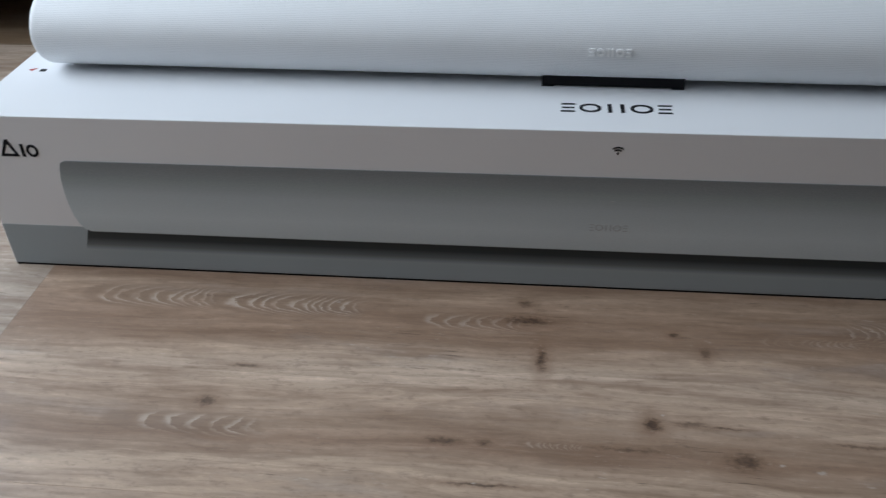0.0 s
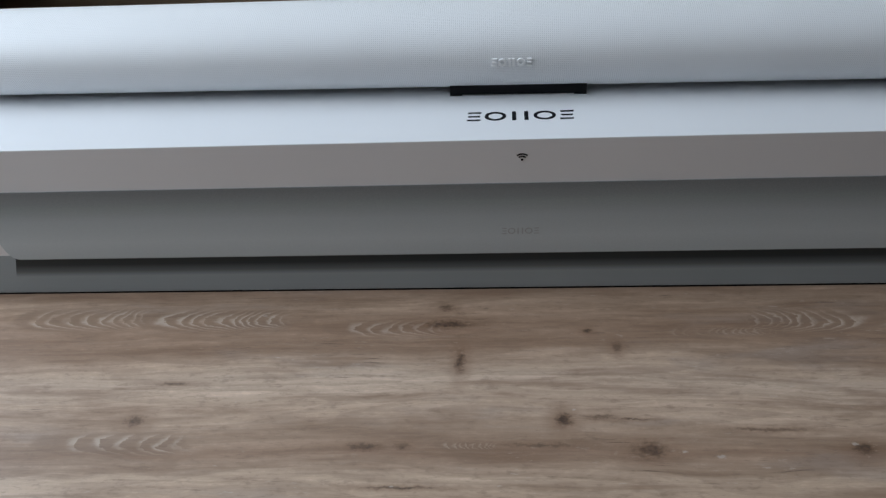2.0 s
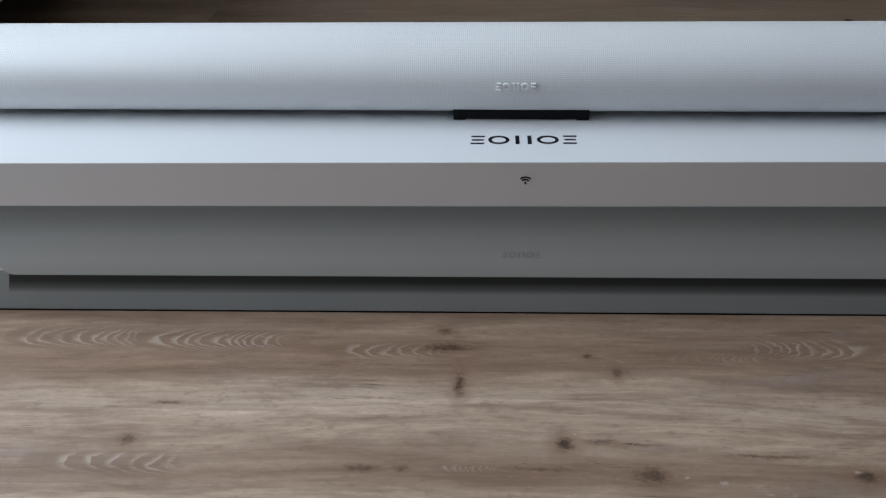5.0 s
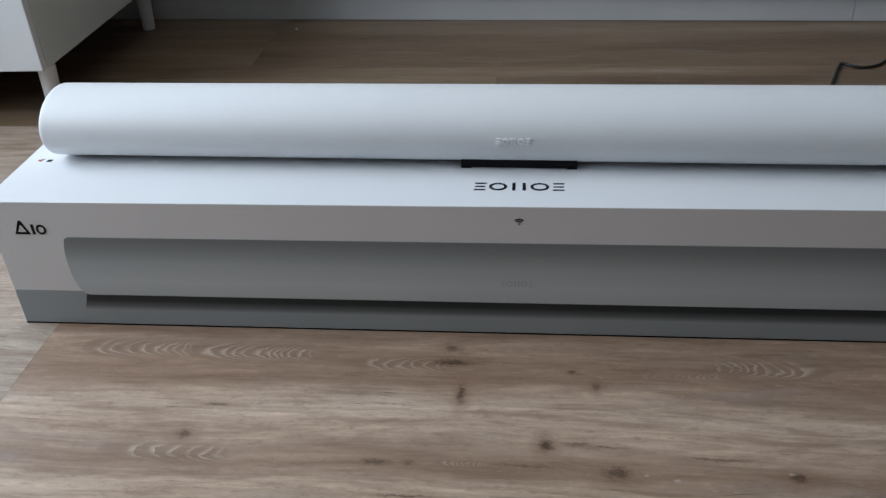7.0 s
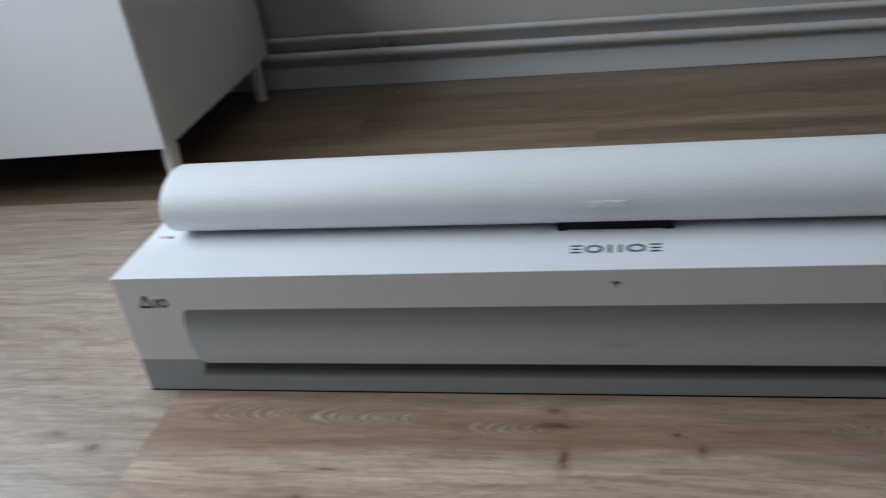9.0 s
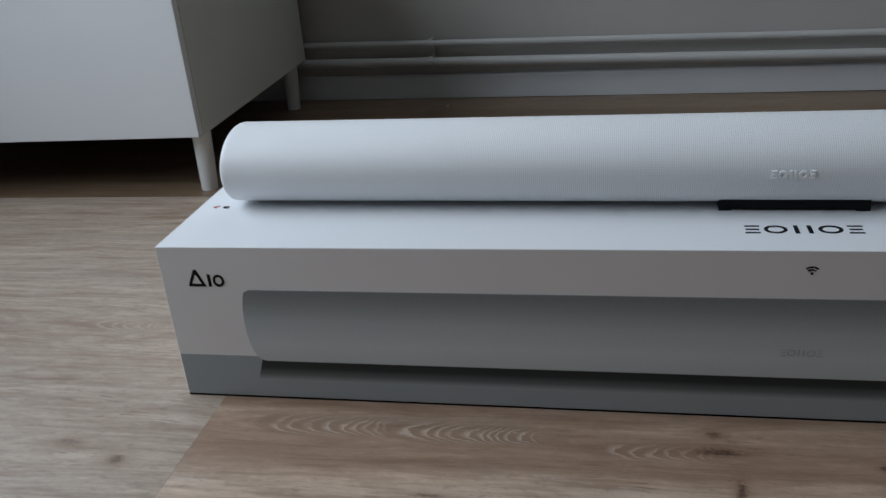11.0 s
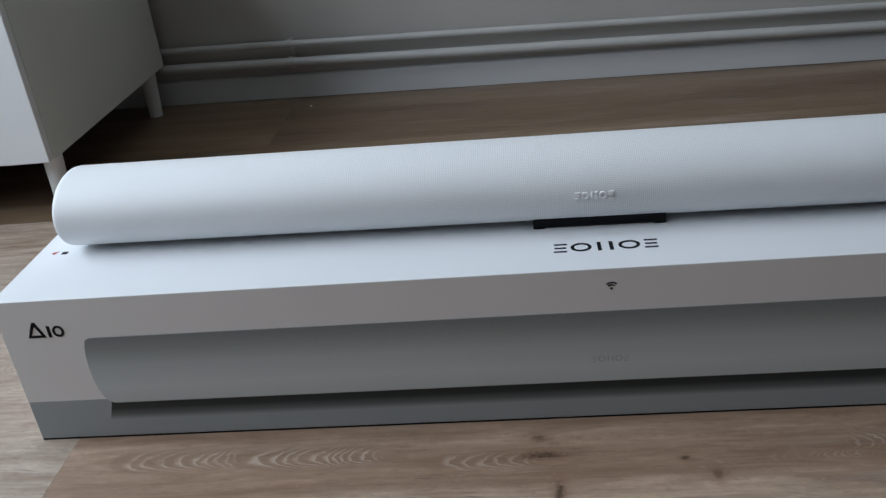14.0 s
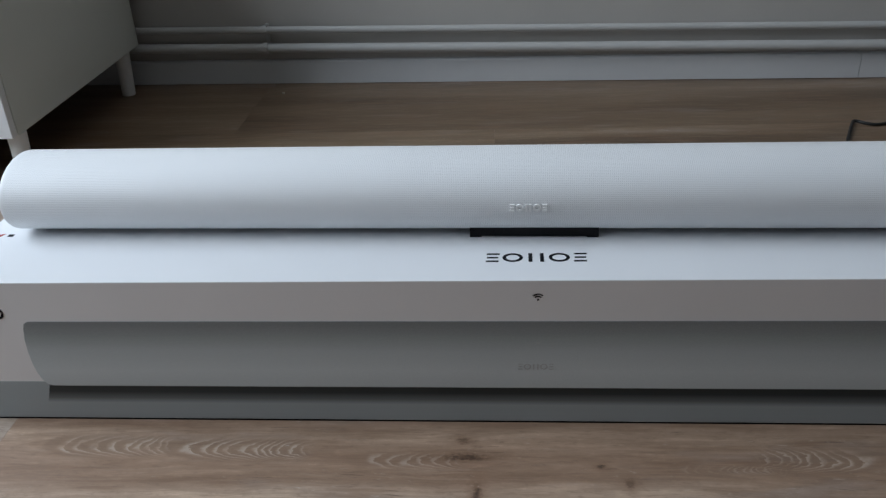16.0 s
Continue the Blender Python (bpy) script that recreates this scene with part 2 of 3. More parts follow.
    tone = stain(tone, g.step(speck, 0.48, 0.3), 0.42, g.mix(1.0, tone, (1.35, 1.38, 1.4), "MULTIPLY"))
    # broad nested contours of the growth rings
    rings = g.math("FRACT", g.math("MULTIPLY", g.noise(g.vec(g.math("MULTIPLY", x, 2.0), g.math("MULTIPLY", y, 17.0), shift), 1.0, 1.5, 0.4), 15.0))
    tone = stain(tone, g.math("MULTIPLY", g.step(rings, 0.35, 0.95), g.step(rings, 1.0, 0.95)), 0.22, (0.21, 0.14, 0.095))
    # short cracks in clusters
    crack = streaks(22.0, 320.0, yy, 4, 0.6, 3.0)
    cluster = streaks(5.0, 26.0, y, 3, 0.5, 9.0)
    tone = stain(tone, g.math("MULTIPLY", g.step(crack, 0.61, 0.69), g.step(cluster, 0.52, 0.64)), 0.75, (0.12, 0.078, 0.052))
    fleck = streaks(70.0, 260.0, y, 3, 0.6, 4.0)
    tone = stain(tone, g.math("MULTIPLY", g.step(fleck, 0.64, 0.74), g.step(cluster, 0.44, 0.6)), 0.35, (0.62, 0.56, 0.5))
    # arched figure: pale ticks that close up towards one end, brown between them
    warp = g.math("MULTIPLY_ADD", g.noise(g.scaled(p, 18, 26, 1), 1.0, 5, 0.62), 0.05, -0.025)
    patchy = g.step(g.noise(g.scaled(p, 26, 40, 1), 1.0, 3), 0.3, 0.55)
    for x0, x1, ay, half, bend, ticks, force in FIGURE:
        off = g.math("DIVIDE", g.math("SUBTRACT", y, ay), half)
        low = g.math("MULTIPLY", g.math("MULTIPLY", off, off), g.math("MULTIPLY_ADD", g.step(off, 0.4, -0.8), 0.7, 0.6))
        reach = g.math("DIVIDE", g.math("SUBTRACT", g.math("ADD", x, warp), x0), x1 - x0)
        u = g.math("SUBTRACT", reach, g.math("MULTIPLY", low, bend / abs(x1 - x0)))
        saw = g.math("FRACT", g.math("MULTIPLY", g.math("POWER", g.math("MAXIMUM", u, 0.0), 1.5), float(ticks)))
        inside = g.math("MULTIPLY", g.math("MULTIPLY", g.step(u, -0.02, 0.06), g.step(reach, 1.1, 0.92)), g.step(g.math("ABSOLUTE", off), 1.15, 0.45))
        tone = stain(tone, g.math("MULTIPLY", inside, g.step(saw, 1.0, 0.35)), 0.5 * force, (0.225, 0.15, 0.104))
        line = g.math("MULTIPLY", g.step(saw, 0.5, 0.95), g.step(saw, 1.0, 0.97))
        tone = stain(tone, g.math("MULTIPLY", g.math("MULTIPLY", inside, line), g.math("MULTIPLY", patchy, g.step(g.math("ABSOLUTE", off), 0.95, 0.25))), 0.9 * force, (0.55, 0.47, 0.40))
    # knots with a brown halo, a broken dark middle and pale chips
    jx = g.math("MULTIPLY_ADD", g.noise(g.scaled(p, 90, 130, 1), 1.0, 4, 0.65), 0.010, -0.005)
    jy = g.math("MULTIPLY_ADD", g.noise(g.scaled(p, 110, 110, 3), 1.0, 4, 0.65), 0.008, -0.004)
    kxs, kys = g.math("ADD", x, jx), g.math("ADD", y, jy)

    def spot(cx, cy, hx, hy):
        dx = g.math("DIVIDE", g.math("SUBTRACT", kxs, cx), hx)
        dy = g.math("DIVIDE", g.math("SUBTRACT", kys, cy), hy)
        return g.math("SQRT", g.math("ADD", g.math("MULTIPLY", dx, dx), g.math("MULTIPLY", dy, dy)))

    total, halo, core = None, None, None
    for kx, ky, hx, hy, dark in KNOTS:
        d = spot(kx, ky, hx, hy)
        k, h, c = (g.math("MULTIPLY", g.step(d, far, near), dark) for far, near in ((0.95, 0.3), (2.2, 0.5), (0.5, 0.2)))
        total = k if total is None else g.math("MAXIMUM", total, k)
        halo = h if halo is None else g.math("MAXIMUM", halo, h)
        core = c if core is None else g.math("MAXIMUM", core, c)
    rift = g.noise(g.scaled(p, 160, 240, 1), 1.0, 4, 0.7)
    tone = stain(tone, halo, 0.55, (0.23, 0.138, 0.085))
    tone = stain(tone, total, 0.6, (0.165, 0.092, 0.054))
    tone = stain(tone, g.math("MULTIPLY", total, g.step(rift, 0.47, 0.57)), 0.7, (0.06, 0.038, 0.027))
    tone = stain(tone, core, 0.7, (0.06, 0.033, 0.021))
    tone = stain(tone, g.math("MULTIPLY", halo, g.step(rift, 0.40, 0.30)), 0.5, (0.5, 0.43, 0.37))
    chips = None
    for cx, cy, size in FLECKS:
        c = g.step(spot(cx, cy, size * 0.6, size * 0.28), 1.0, 0.5)
        chips = c if chips is None else g.math("MAXIMUM", chips, c)
    tone = stain(tone, chips, 0.5, (0.58, 0.54, 0.5))
    # plank to plank tone
    each = g.ramp(r, (0.0, (0.95, 0.898, 0.86)), (0.5, (0.99, 0.938, 0.90)), (1.0, (1.03, 0.978, 0.94)))
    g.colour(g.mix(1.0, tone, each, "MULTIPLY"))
    g.roughness(g.math("MULTIPLY_ADD", grain, 0.2, 0.27))
    g.bump(g.math("ADD", grain, g.math("MULTIPLY", pores, 0.5)), 0.2, 0.0007)
    return g.mat


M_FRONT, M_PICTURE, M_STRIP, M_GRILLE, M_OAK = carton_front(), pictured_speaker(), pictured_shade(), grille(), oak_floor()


# ---- mesh helpers ----
def part(name, bm, mat, parent=None, label=""):
    me = bpy.data.meshes.new(name)
    bm.normal_update()
    bm.to_mesh(me)
    bm.free()
    me.materials.append(mat)
    ob = new(name, me)
    if parent is not None:
        ob.parent = parent
    if label:
        tagged(ob, label)
    return ob


def smooth(ob, angle=40):
    ob.data.shade_smooth()
    ob.data.set_sharp_from_angle(angle=radians(angle))
    return ob


def box_bm(x0, x1, y0, y1, z0, z1, bevel=0.0, segments=2, bm=None):
    bm = bm or bmesh.new()
    made = bmesh.ops.create_cube(bm, size=1.0)["verts"]
    for v in made:
        v.co = Vector(((x0 + x1) / 2 + v.co.x * (x1 - x0), (y0 + y1) / 2 + v.co.y * (y1 - y0), (z0 + z1) / 2 + v.co.z * (z1 - z0)))
    if bevel:
        edges = list({e for v in made for e in v.link_edges})
        bmesh.ops.bevel(bm, geom=edges, offset=bevel, segments=segments, affect="EDGES", profile=0.5)
    return bm


def rod_bm(a, b, r0, r1, sides=24, bm=None):
    bm = bm or bmesh.new()
    a, b = Vector(a), Vector(b)
    turn = (b - a).to_track_quat("Z", "Y").to_matrix().to_4x4()
    bmesh.ops.create_cone(bm, cap_ends=True, segments=sides, radius1=r0, radius2=r1, depth=(b - a).length, matrix=Matrix.Translation((a + b) / 2) @ turn)
    return bm


def sheet(bm, outline, hole, lift):
    """Raises a flat outline (a list of plane points), or the band between it and a hole of as many points, to a thin solid. lift(u, v, h) gives the place."""
    n = len(outline)
    rings = [[bm.verts.new(lift(u, v, h)) for u, v in ring] for ring in ((outline, hole) if hole else (outline,)) for h in (0, 1)]
    low, top = rings[0], rings[1]
    for i in range(n):
        j = (i + 1) % n
        bm.faces.new((low[i], low[j], top[j], top[i]))
        if hole:
            bm.faces.new((rings[2][j], rings[2][i], rings[3][i], rings[3][j]))
            bm.faces.new((top[i], top[j], rings[3][j], rings[3][i]))
    if not hole:
        bm.faces.new(top)


def oval(cx, cy, rx, ry, n=32):
    return [(cx + rx * math.cos(2 * math.pi * i / n), cy + ry * math.sin(2 * math.pi * i / n)) for i in range(n)]


def bar(x0, x1, y0, y1):
    return [(x0, y0), (x1, y0), (x1, y1), (x0, y1)]


def mark_row(x0, x1, y0, y1, weight, lift, name, mat, parent, label):
    """A row of five plain shapes, stacked bars, rings and posts, that stands for a word mark."""
    w, cy, h = x1 - x0, (y0 + y1) / 2, y1 - y0
    for a, b, kind in ((0.0, 0.135, "bars"), (0.165, 0.365, "ring"), (0.42, 0.57, "posts"), (0.62, 0.825, "ring"), (0.862, 0.995, "bars")):
        l, r, bm = x0 + a * w, x0 + b * w, bmesh.new()
        if kind == "posts":
            for a, b in ((l, l + weight * 1.1), (r - weight * 1.1, r)):
                sheet(bm, bar(a, b, y0, y1), None, lift)
        elif kind == "bars":
            for k in range(3):
                v = y0 + k * (h - weight * 0.8) / 2
                sheet(bm, bar(l + (0.0, 0.012, 0.008)[k] * w, r - (0.008, 0.012, 0.0)[k] * w, v, v + weight * 0.8), None, lift)
        else:
            sheet(bm, oval((l + r) / 2, cy, (r - l) / 2, h / 2), oval((l + r) / 2, cy, (r - l) / 2 - weight, h / 2 - weight * 0.9), lift)
        part(name, bm, mat, parent, label)


def tube_bm(points, radius, sides=10):
    """A round cord through the points."""
    bm, rings = bmesh.new(), []
    pts = [Vector(p) for p in points]
    fine = []
    for i in range(len(pts) - 1):
        p0, p1, p2, p3 = pts[max(i - 1, 0)], pts[i], pts[i + 1], pts[min(i + 2, len(pts) - 1)]
        for k in range(6):
            t = k / 6
            fine.append(0.5 * (2 * p1 + (p2 - p0) * t + (2 * p0 - 5 * p1 + 4 * p2 - p3) * t * t + (3 * p1 - p0 - 3 * p2 + p3) * t ** 3))
    fine.append(pts[-1])
    for i, c in enumerate(fine):
        way = (fine[min(i + 1, len(fine) - 1)] - fine[max(i - 1, 0)]).normalized()
        side = way.cross(Vector((0.1, 0.2, 1))).normalized()
        up = side.cross(way)
        rings.append([bm.verts.new(c + radius * (math.cos(2 * math.pi * k / sides) * side + math.sin(2 * math.pi * k / sides) * up)) for k in range(sides)])
    for a, b in zip(rings, rings[1:]):
        for k in range(sides):
            bm.faces.new((a[k], a[(k + 1) % sides], b[(k + 1) % sides], b[k]))
    bm.faces.new(rings[0]), bm.faces.new(rings[-1])
    bmesh.ops.recalc_face_normals(bm, faces=bm.faces)
    return bm


# ---- the room ----
WALL_Y, WALL_SLOPE = 1.156, -0.041  # front of the skirting board at x = 0, and its slope
BACK = Matrix.Translation((0, WALL_Y, 0)) @ Matrix.Rotation(math.atan(WALL_SLOPE), 4, "Z")


def structure(name, bm, mat, label, category, m=None):
    ob = part(name, bm, mat)
    if m is not None:
        ob.matrix_world = m
    return tagged(ob, label, category, kind="structure")


floor = structure("floor", box_bm(ROOM_W - 0.12, ROOM_E + 0.12, ROOM_S - 0.12, 1.4, -0.08, -0.006), M_BLACK, "grey-brown oak-look plank floor", "floor")
structure("ceiling", box_bm(ROOM_W - 0.12, ROOM_E + 0.12, ROOM_S - 0.12, 1.4, ROOM_TOP, ROOM_TOP + 0.1), M_CEIL, "plain white ceiling", "ceiling")
structure("wall_north", box_bm(ROOM_W - 0.12, ROOM_E + 0.12, 0.013, 0.14, -0.06, ROOM_TOP), M_WALL, "plain white painted wall behind the pipes", "wall", BACK)
# east and south walls are out of view; their dark tone limits fill
structure("wall_east", box_bm(ROOM_E, ROOM_E + 0.12, ROOM_S, 1.3, -0.06, ROOM_TOP), M_EAST, "unseen east wall, kept very dark to cut bounce light", "wall")
structure("wall_south", box_bm(ROOM_W, ROOM_E, ROOM_S - 0.12, ROOM_S, -0.06, ROOM_TOP), M_ROOM, "unseen south wall, kept dark grey to cut bounce light", "wall")
west = bmesh.new()
for y0, y1, z0, z1 in ((ROOM_S, WIN_Y0, -0.06, ROOM_TOP), (WIN_Y1, 1.3, -0.06, ROOM_TOP), (WIN_Y0, WIN_Y1, -0.06, WIN_Z0), (WIN_Y0, WIN_Y1, WIN_Z1, ROOM_TOP)):
    box_bm(ROOM_W - 0.12, ROOM_W, y0, y1, z0, z1, bm=west)
structure("wall_west", west, M_WALL, "white painted wall with a wide window opening", "wall")


def skirting(x0, x1):
    bm = box_bm(x0, x1, 0.0, 0.0125, 0.001, 0.054)
    top = [e for e in bm.edges if all(v.co.z > 0.045 and v.co.y < 0.005 for v in e.verts)]
    bmesh.ops.bevel(bm, geom=top, offset=0.005, segments=4, affect="EDGES", profile=0.5)
    return structure("baseboard", bm, M_TRIM, "white painted skirting board along the wall", "baseboard", BACK)


skirting(ROOM_W - 0.01, 0.7143)
skirting(0.7156, ROOM_E)


# ---- heating pipes ----
PIPE_FALL = 0.0085  # drop per metre towards the east


def heating_pipe(y, z, r, label):
    bm = rod_bm((ROOM_W - 0.02, y, z - PIPE_FALL * ROOM_W), (ROOM_E + 0.02, y, z - PIPE_FALL * ROOM_E), r, r, 28)
    ob = smooth(part("heating_pipe", bm, M_PIPE))
    ob.matrix_world = BACK
    return tagged(ob, label, "pipe", "pipes along the wall", "structure")


heating_pipe(-0.012, 0.0815, 0.0105, "thick white painted heating pipe along the wall")
heating_pipe(-0.006, 0.121, 0.0078, "thinner white painted heating pipe along the wall")


def pipe_clip(x):
    base = new("pipe_clip")
    base.matrix_world = BACK @ Matrix.Translation((x, 0, -PIPE_FALL * x))
    for y, z, r in ((-0.012, 0.0815, 0.0105), (-0.006, 0.121, 0.0078)):
        ring = bmesh.new()
        turn = lambda u, v, h: Vector((-0.005 + 0.01 * h, y + u, z + v))
        sheet(ring, oval(0, 0, r + 0.0022, r + 0.0022, 28), oval(0, 0, r + 0.0002, r + 0.0002, 28), turn)
        smooth(part("clamp", ring, M_PIPE, base))
    part("back_strip", box_bm(-0.0045, 0.0045, 0.007, 0.0128, 0.062, 0.131, 0.001), M_PIPE, base)
    smooth(part("screw", rod_bm((0, -0.0285, 0.084), (0, -0.02, 0.084), 0.0048, 0.0055, 14), M_PIPE, base))
    return tagged(base, "white painted double clip holding both pipes", "pipe clip")


pipe_clip(-0.568)


# ---- cabinet ----
CAB_X1, CAB_X0, CAB_F, CAB_B, CAB_Z0, CAB_Z1 = -0.850, -1.632, 0.584, 1.163, 0.103, 0.56


def cabinet():
    base = new("cabinet")
    base.location = (0, 0, 0)
    t = 0.018
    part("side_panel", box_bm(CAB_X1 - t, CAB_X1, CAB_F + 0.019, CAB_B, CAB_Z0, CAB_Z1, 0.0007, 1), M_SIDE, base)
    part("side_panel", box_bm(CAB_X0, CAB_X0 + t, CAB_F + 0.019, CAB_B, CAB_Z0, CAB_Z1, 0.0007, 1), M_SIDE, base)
    part("bottom_panel", box_bm(CAB_X0 + t, CAB_X1 - t, CAB_F + 0.022, CAB_B, CAB_Z0 + 0.001, CAB_Z0 + 0.019), M_BOARD, base)
    part("top_panel", box_bm(CAB_X0 + t, CAB_X1 - t, CAB_F + 0.022, CAB_B, CAB_Z1 - 0.019, CAB_Z1 - 0.001), M_SIDE, base)
    part("back_panel", box_bm(CAB_X0 + t, CAB_X1 - t, CAB_B - 0.006, CAB_B - 0.001, CAB_Z0 + 0.02, CAB_Z1 - 0.02), M_BOARD, base)
    for x0, x1, hx in ((CAB_X0 + 0.001, -1.2425, -1.281), (-1.2395, CAB_X1 - 0.001, -1.201)):
        door = part("door", box_bm(x0, x1, CAB_F, CAB_F + 0.017, CAB_Z0 + 0.001, CAB_Z1 - 0.001, 0.0012, 2), M_DOOR, base, "plain white cabinet door")
        grip = rod_bm((hx, CAB_F - 0.026, 0.395), (hx, CAB_F - 0.026, 0.53), 0.005, 0.005, 14)
        for z in (0.41, 0.515):
            rod_bm((hx, CAB_F + 0.0005, z), (hx, CAB_F - 0.026, z), 0.0042, 0.0042, 12, grip)
        smooth(part("handle", grip, M_STEEL, door, "slim grey metal handle"))
    for x, y in ((CAB_X1 - 0.014, CAB_F + 0.036), (CAB_X1 - 0.027, CAB_B - 0.036), (CAB_X0 + 0.026, CAB_F + 0.04), (CAB_X0 + 0.026, CAB_B - 0.05)):
        lean = -0.004 if x > -1.2 else 0.004
        smooth(part("leg", rod_bm((x + lean, y, 0.0), (x, y, CAB_Z0 + 0.001), 0.0145, 0.0165, 28), M_LEG, base))
    base.matrix_world = Matrix.Translation((CAB_X1, CAB_F, 0)) @ Matrix.Rotation(radians(0.9), 4, "Z") @ Matrix.Translation((-CAB_X1, -CAB_F, 0))
    return tagged(base, "plain white cabinet with two doors on round white legs", "cabinet")


cabinet()


# ---- carton ----
BOX_HALF, BOX_D, BOX_H = 0.612, 0.205, 0.174


def carton():
    base = new("carton")
    body = box_bm(-BOX_HALF, BOX_HALF, 0.0, BOX_D, 0.0018, BOX_H, 0.0009, 3)
    # black strip stands in for contact shade where carton meets floor
    part("base_tray", box_bm(-BOX_HALF + 0.0008, BOX_HALF - 0.0008, 0.0001, BOX_D - 0.0006, 0.0, 0.0028), M_INK, base, "thin black strip for the shade under the carton")
    ob = part("body", body, M_CARTON, base)
    ob.data.materials.append(M_FRONT)
    for f in ob.data.polygons:
        if f.normal.y < -0.9:
            f.material_index = 1
    front = lambda d: (lambda u, v, h: Vector((u * 1.0065, -d * h, v * 1.0116)))
    # printed grey base band, the pictured loudspeaker and the dark strip under it
    bm = bmesh.new()
    sheet(bm, bar(-0.607, 0.607, 0.0028, 0.0505), None, front(0.0003))
    part("printed_band", bm, M_BAND, base, "grey printed band")
    left = [(-0.5185, 0.1262), (-0.5235, 0.1235), (-0.5258, 0.116), (-0.5278, 0.104), (-0.5285, 0.09), (-0.528, 0.076), (-0.5262, 0.064), (-0.523, 0.0545), (-0.519, 0.0485), (-0.513, 0.0458)]
    bm = bmesh.new()
    sheet(bm, left + [(-x, z) for x, z in reversed(left)], None, front(0.0009))
    part("printed_picture", bm, M_PICTURE, base, "grey printed picture of a loudspeaker")
    bm = bmesh.new()
    sheet(bm, [(-0.5165, 0.048), (-0.5245, 0.0230), (0.5245, 0.0230), (0.5165, 0.048)], None, front(0.0006))
    part("printed_strip", bm, M_STRIP, base, "dark printed strip")
    mark_row(-0.0195, 0.0165, 0.0690, 0.0760, 0.0011, front(0.0012), "printed_mark", M_FAINT, base, "faint grey printed shape")
    bm = bmesh.new()
    sheet(bm, oval(0.0, 0.101, 0.0018, 0.0008, 12), None, front(0.0012))
    part("printed_dot", bm, M_FAINT, base)
    # short product mark: slanted bars, a post and a ring
    bm, lift = bmesh.new(), front(0.0004)
    for name, ring, inner in (
        ("triangle", [(-0.5805, 0.1295), (-0.5615, 0.1295), (-0.5694, 0.1475), (-0.5725, 0.1475)], [(-0.5765, 0.1322), (-0.5657, 0.1322), (-0.5703, 0.1420), (-0.5716, 0.1420)]),
        ("post", bar(-0.5588, -0.5556, 0.1295, 0.1428), None),
        ("ring", oval(-0.5475, 0.136, 0.006, 0.0066, 28), oval(-0.5475, 0.136, 0.0034, 0.004, 28)),
    ):
        bm = bmesh.new()
        sheet(bm, ring, inner, lift)
        part("product_mark", bm, M_INK, base, "black printed " + name)
    # wireless sign
    bm = bmesh.new()
    for r in (0.0028, 0.0053, 0.0078):
        arc = [(r * math.sin(a), 0.1497 + r * math.cos(a)) for a in [radians(-42 + 7 * i) for i in range(13)]]
        inner = [((r - 0.0013) * math.sin(a), 0.1497 + (r - 0.0013) * math.cos(a)) for a in [radians(42 - 7 * i) for i in range(13)]]
        if r < 0.003:
            sheet(bm, oval(0, 0.1507, 0.0011, 0.0011, 14), None, lift)
        else:
            sheet(bm, arc[::-1] + inner[::-1], None, lift)
    part("wireless_sign", bm, M_INK, base, "small black wireless sign")
    # the lid's word mark and two small signs
    top = lambda u, v, h: Vector((u, v, BOX_H + 0.0003 * h))
    mark_row(-0.051, 0.0505, 0.0362, 0.0535, 0.0034, top, "word_mark", M_INK, base, "black printed shape")
    bm = bmesh.new()
    sheet(bm, [(-0.596, 0.1035), (-0.591, 0.0995), (-0.588, 0.107)], None, top)
    part("red_sign", bm, M_RED, base, "tiny red printed sign")
    bm = bmesh.new()
    sheet(bm, bar(-0.583, -0.5765, 0.0995, 0.105), None, top)
    part("dark_sign", bm, M_INK, base, "tiny dark printed sign")
    return tagged(base, "long white carton with a printed grey loudspeaker on the floor", "box")


carton()


# ---- soundbar ----
SB_X, SB_HALF, SB_Y, SB_Z, SB_A, SB_B = -0.0072, 0.563, 0.130, 0.2138, 0.0578, 0.0410
SB_FLAT = 0.1795


def section(n=96):
    """The bar's upright section: an oval with a flattened foot."""
    pts = []
    for i in range(n):
        a = 2 * math.pi * i / n
        y, z = SB_A * math.cos(a), SB_B * math.sin(a)
        pts.append((y, max(z, SB_FLAT - SB_Z)))
    return pts


def swept(stations, with_uv=False):
    """Joins scaled copies of the section at places along the bar."""
    bm, sec = bmesh.new(), section()
    rings = [[bm.verts.new((SB_X + x, SB_Y + y * s, SB_Z + z * s)) for y, z in sec] for x, s in stations]
    uv = bm.loops.layers.uv.new("weave")
    arc, total = [0.0], 0.0
    for (y0, z0), (y1, z1) in zip(sec, sec[1:] + sec[:1]):
        total += math.hypot(y1 - y0, z1 - z0)
        arc.append(total)
    n = len(sec)
    for k, (a, b) in enumerate(zip(rings, rings[1:])):
        for i in range(n):
            j = (i + 1) % n
            f = bm.faces.new((a[i], a[j], b[j], b[i]))
            for loop, (u, v) in zip(f.loops, ((stations[k][0], arc[i]), (stations[k][0], arc[i + 1]), (stations[k + 1][0], arc[i + 1]), (stations[k + 1][0], arc[i]))):
                loop[uv].uv = (u, v)
    bm.faces.new(rings[0]), bm.faces.new(rings[-1])
    bmesh.ops.recalc_face_normals(bm, faces=bm.faces)
    return bm


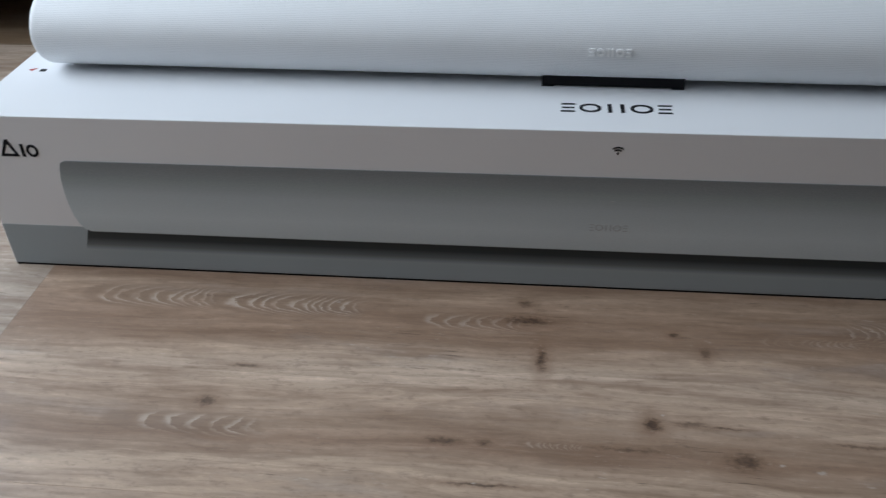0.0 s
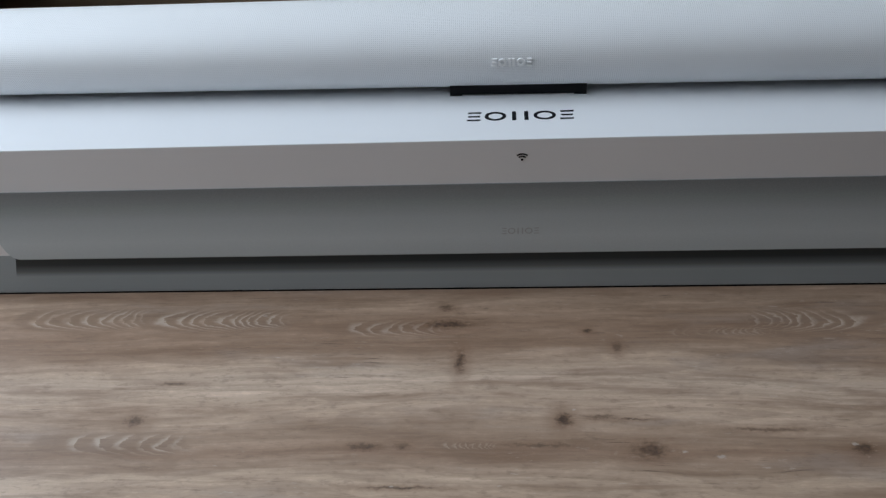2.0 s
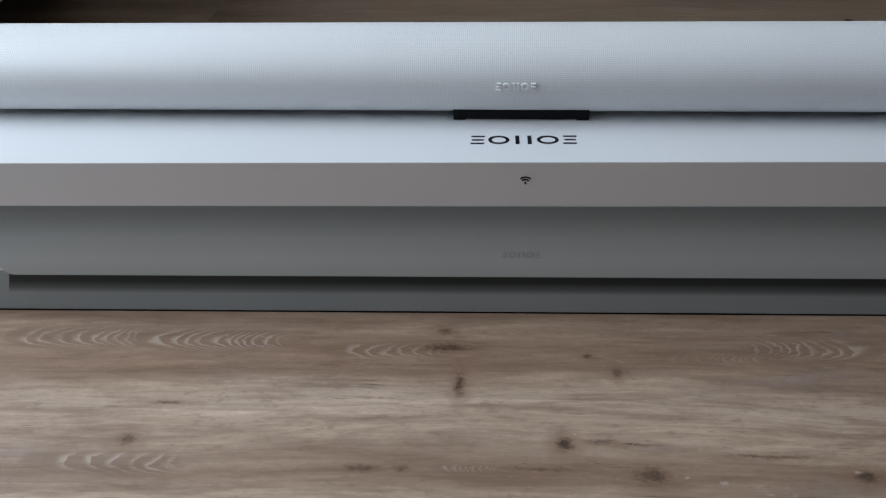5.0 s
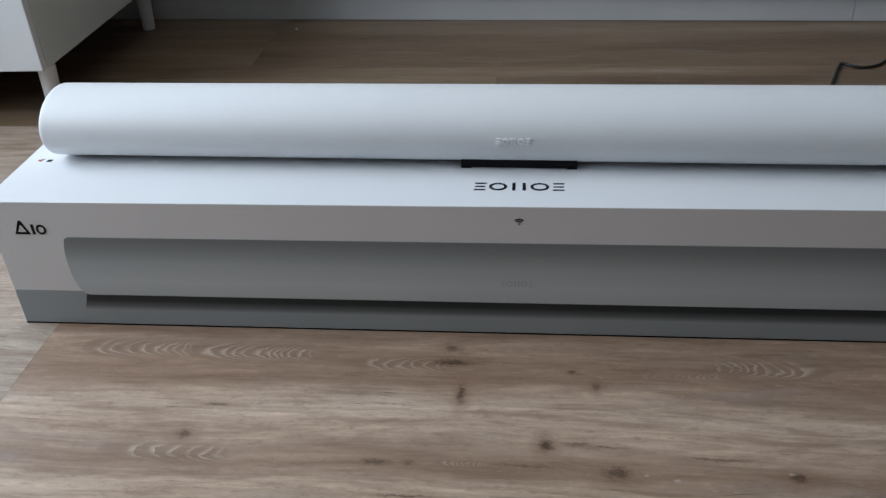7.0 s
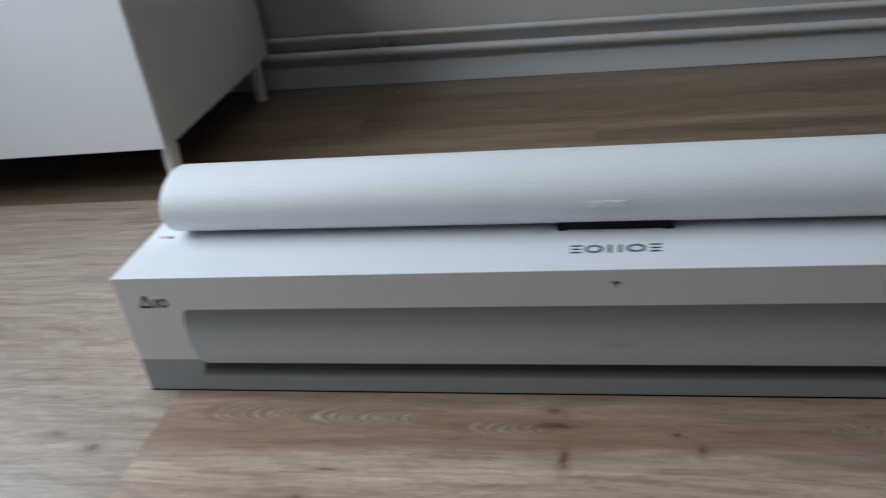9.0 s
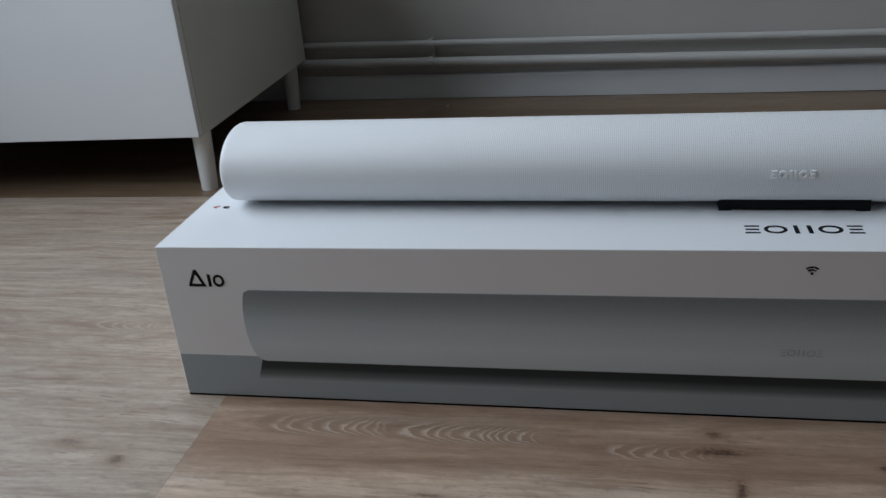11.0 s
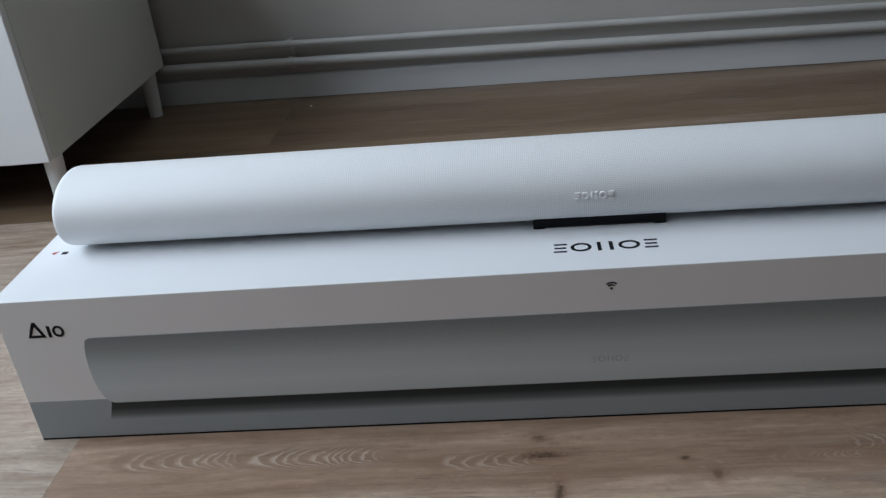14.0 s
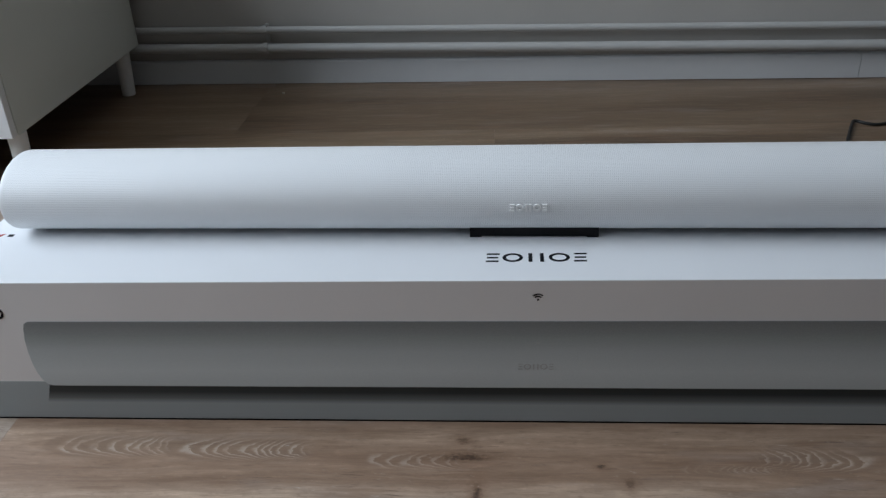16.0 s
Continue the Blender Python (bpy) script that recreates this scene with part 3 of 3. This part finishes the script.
def soundbar():
    base = new("soundbar")
    grill = [(-SB_HALF + 0.0065 + (2 * SB_HALF - 0.013) * i / 8, 1.0) for i in range(9)]
    smooth(part("grille", swept(grill), M_GRILLE, base, "white finely perforated grille"), 30)
    for side in (-1, 1):
        cap = [(side * (SB_HALF - 0.0065), 1.001), (side * (SB_HALF - 0.0035), 1.001), (side * (SB_HALF - 0.0015), 0.992), (side * (SB_HALF - 0.0004), 0.972), (side * SB_HALF, 0.945)]
        smooth(part("end_cap", swept(cap), M_CAP, base, "smooth white end cap"), 40)
    part("plinth", box_bm(SB_X - 0.498, SB_X + 0.498, 0.111, 0.168, BOX_H, SB_FLAT + 0.001, 0.001), M_CAP, base)
    # black connector cover at the middle of the underside
    cover = box_bm(-0.068, 0.066, 0.0885, 0.112, BOX_H + 0.0012, 0.1865, 0.0006, 1)
    for x in (-0.062, 0.060):
        box_bm(x - 0.006, x + 0.006, 0.0885, 0.110, BOX_H, BOX_H + 0.0016, bm=cover)
    part("foot_bar", cover, M_BLACK, base, "black bar under the middle")

    def on_front(u, v, h):
        y = SB_A * math.sqrt(max(0.0, 1 - ((v - SB_Z) / SB_B) ** 2))
        return Vector((u, SB_Y - y - 0.0017 * h + 0.0002, v))

    mark_row(-0.026, 0.0122, 0.2125, 0.2200, 0.0019, on_front, "word_mark", M_MARK, base, "raised white shape")
    base.matrix_world = Matrix.Translation((SB_X, SB_Y, 0)) @ Matrix.Rotation(radians(-1.1), 4, "Z") @ Matrix.Translation((-SB_X, -SB_Y, 0))
    return tagged(base, "long white oval soundbar lying on the carton", "soundbar")


soundbar()


# ---- cable and crumb ----
CORD = [(0.31, 0.30, 0.003), (0.43, 0.45, 0.003), (0.515, 0.61, 0.003), (0.562, 0.739, 0.003), (0.597, 0.824, 0.003), (0.608, 0.848, 0.004), (0.613, 0.857, 0.005), (0.621, 0.856, 0.005), (0.632, 0.848, 0.004), (0.654, 0.843, 0.003), (0.69, 0.862, 0.003), (0.731, 0.922, 0.003), (0.776, 1.016, 0.003), (0.808, 1.085, 0.008), (0.818, 1.105, 0.04), (0.835, 1.10, 0.06), (0.90, 1.09, 0.10), (1.05, 1.09, 0.12), (1.3, 1.09, 0.05), (1.6, 1.05, 0.003)]
tagged(smooth(part("power_cable", tube_bm(CORD, 0.003), M_CABLE), 60), "thin black power cable lying on the floor", "cable")

crumb = bmesh.new()
bmesh.ops.create_icosphere(crumb, subdivisions=2, radius=0.0035)
for v in crumb.verts:
    v.co *= 0.8 + 0.5 * noise.noise(v.co * 400)
    v.co.z = max(v.co.z * 0.7, -0.002)
ob = part("crumb", crumb, M_CRUMB)
ob.location = (-0.527, 1.107, 0.002)
tagged(ob, "tiny pale crumb on the floor near the wall", "crumb")

# ---- floor planks, laid last ----
ROW_W, ROW_Y, PLANK_L = 0.285, -0.277, 1.5
meshes = {}


def plank_mesh(x0, x1, y0, y1):
    key = (round(x1 - x0, 3), round(y1 - y0, 3))
    if key not in meshes:
        g = 0.00004
        bm = box_bm(-key[0] / 2 + g, key[0] / 2 - g, -key[1] / 2 + g, key[1] / 2 - g, -0.006, 0.0)
        top = [e for e in bm.edges if all(v.co.z > -0.001 for v in e.verts)]
        bmesh.ops.bevel(bm, geom=top, offset=0.00015, segments=1, affect="EDGES")
        me = bpy.data.meshes.new("plank")
        bm.to_mesh(me)
        bm.free()
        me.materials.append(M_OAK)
        meshes[key] = me
    ob = new("plank", meshes[key])
    ob.location = ((x0 + x1) / 2, (y0 + y1) / 2, 0)
    ob.parent = floor


JOINTS = {0: -0.57, 1: -0.5705, 3: -0.055, 4: 0.93, -1: 0.66}
rng = random.Random(4)
row = math.floor((ROOM_S - ROW_Y) / ROW_W)
while ROW_Y + row * ROW_W < 1.2:
    y0 = ROW_Y + row * ROW_W
    start = JOINTS.get(row, rng.uniform(0, PLANK_L))
    x = start - math.ceil((start - ROOM_W) / PLANK_L) * PLANK_L
    while x < ROOM_E:
        a, b = max(x, ROOM_W), min(x + PLANK_L, ROOM_E)
        if b - a > 0.02:
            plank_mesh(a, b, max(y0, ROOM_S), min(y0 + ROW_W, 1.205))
        x += PLANK_L
    row += 1
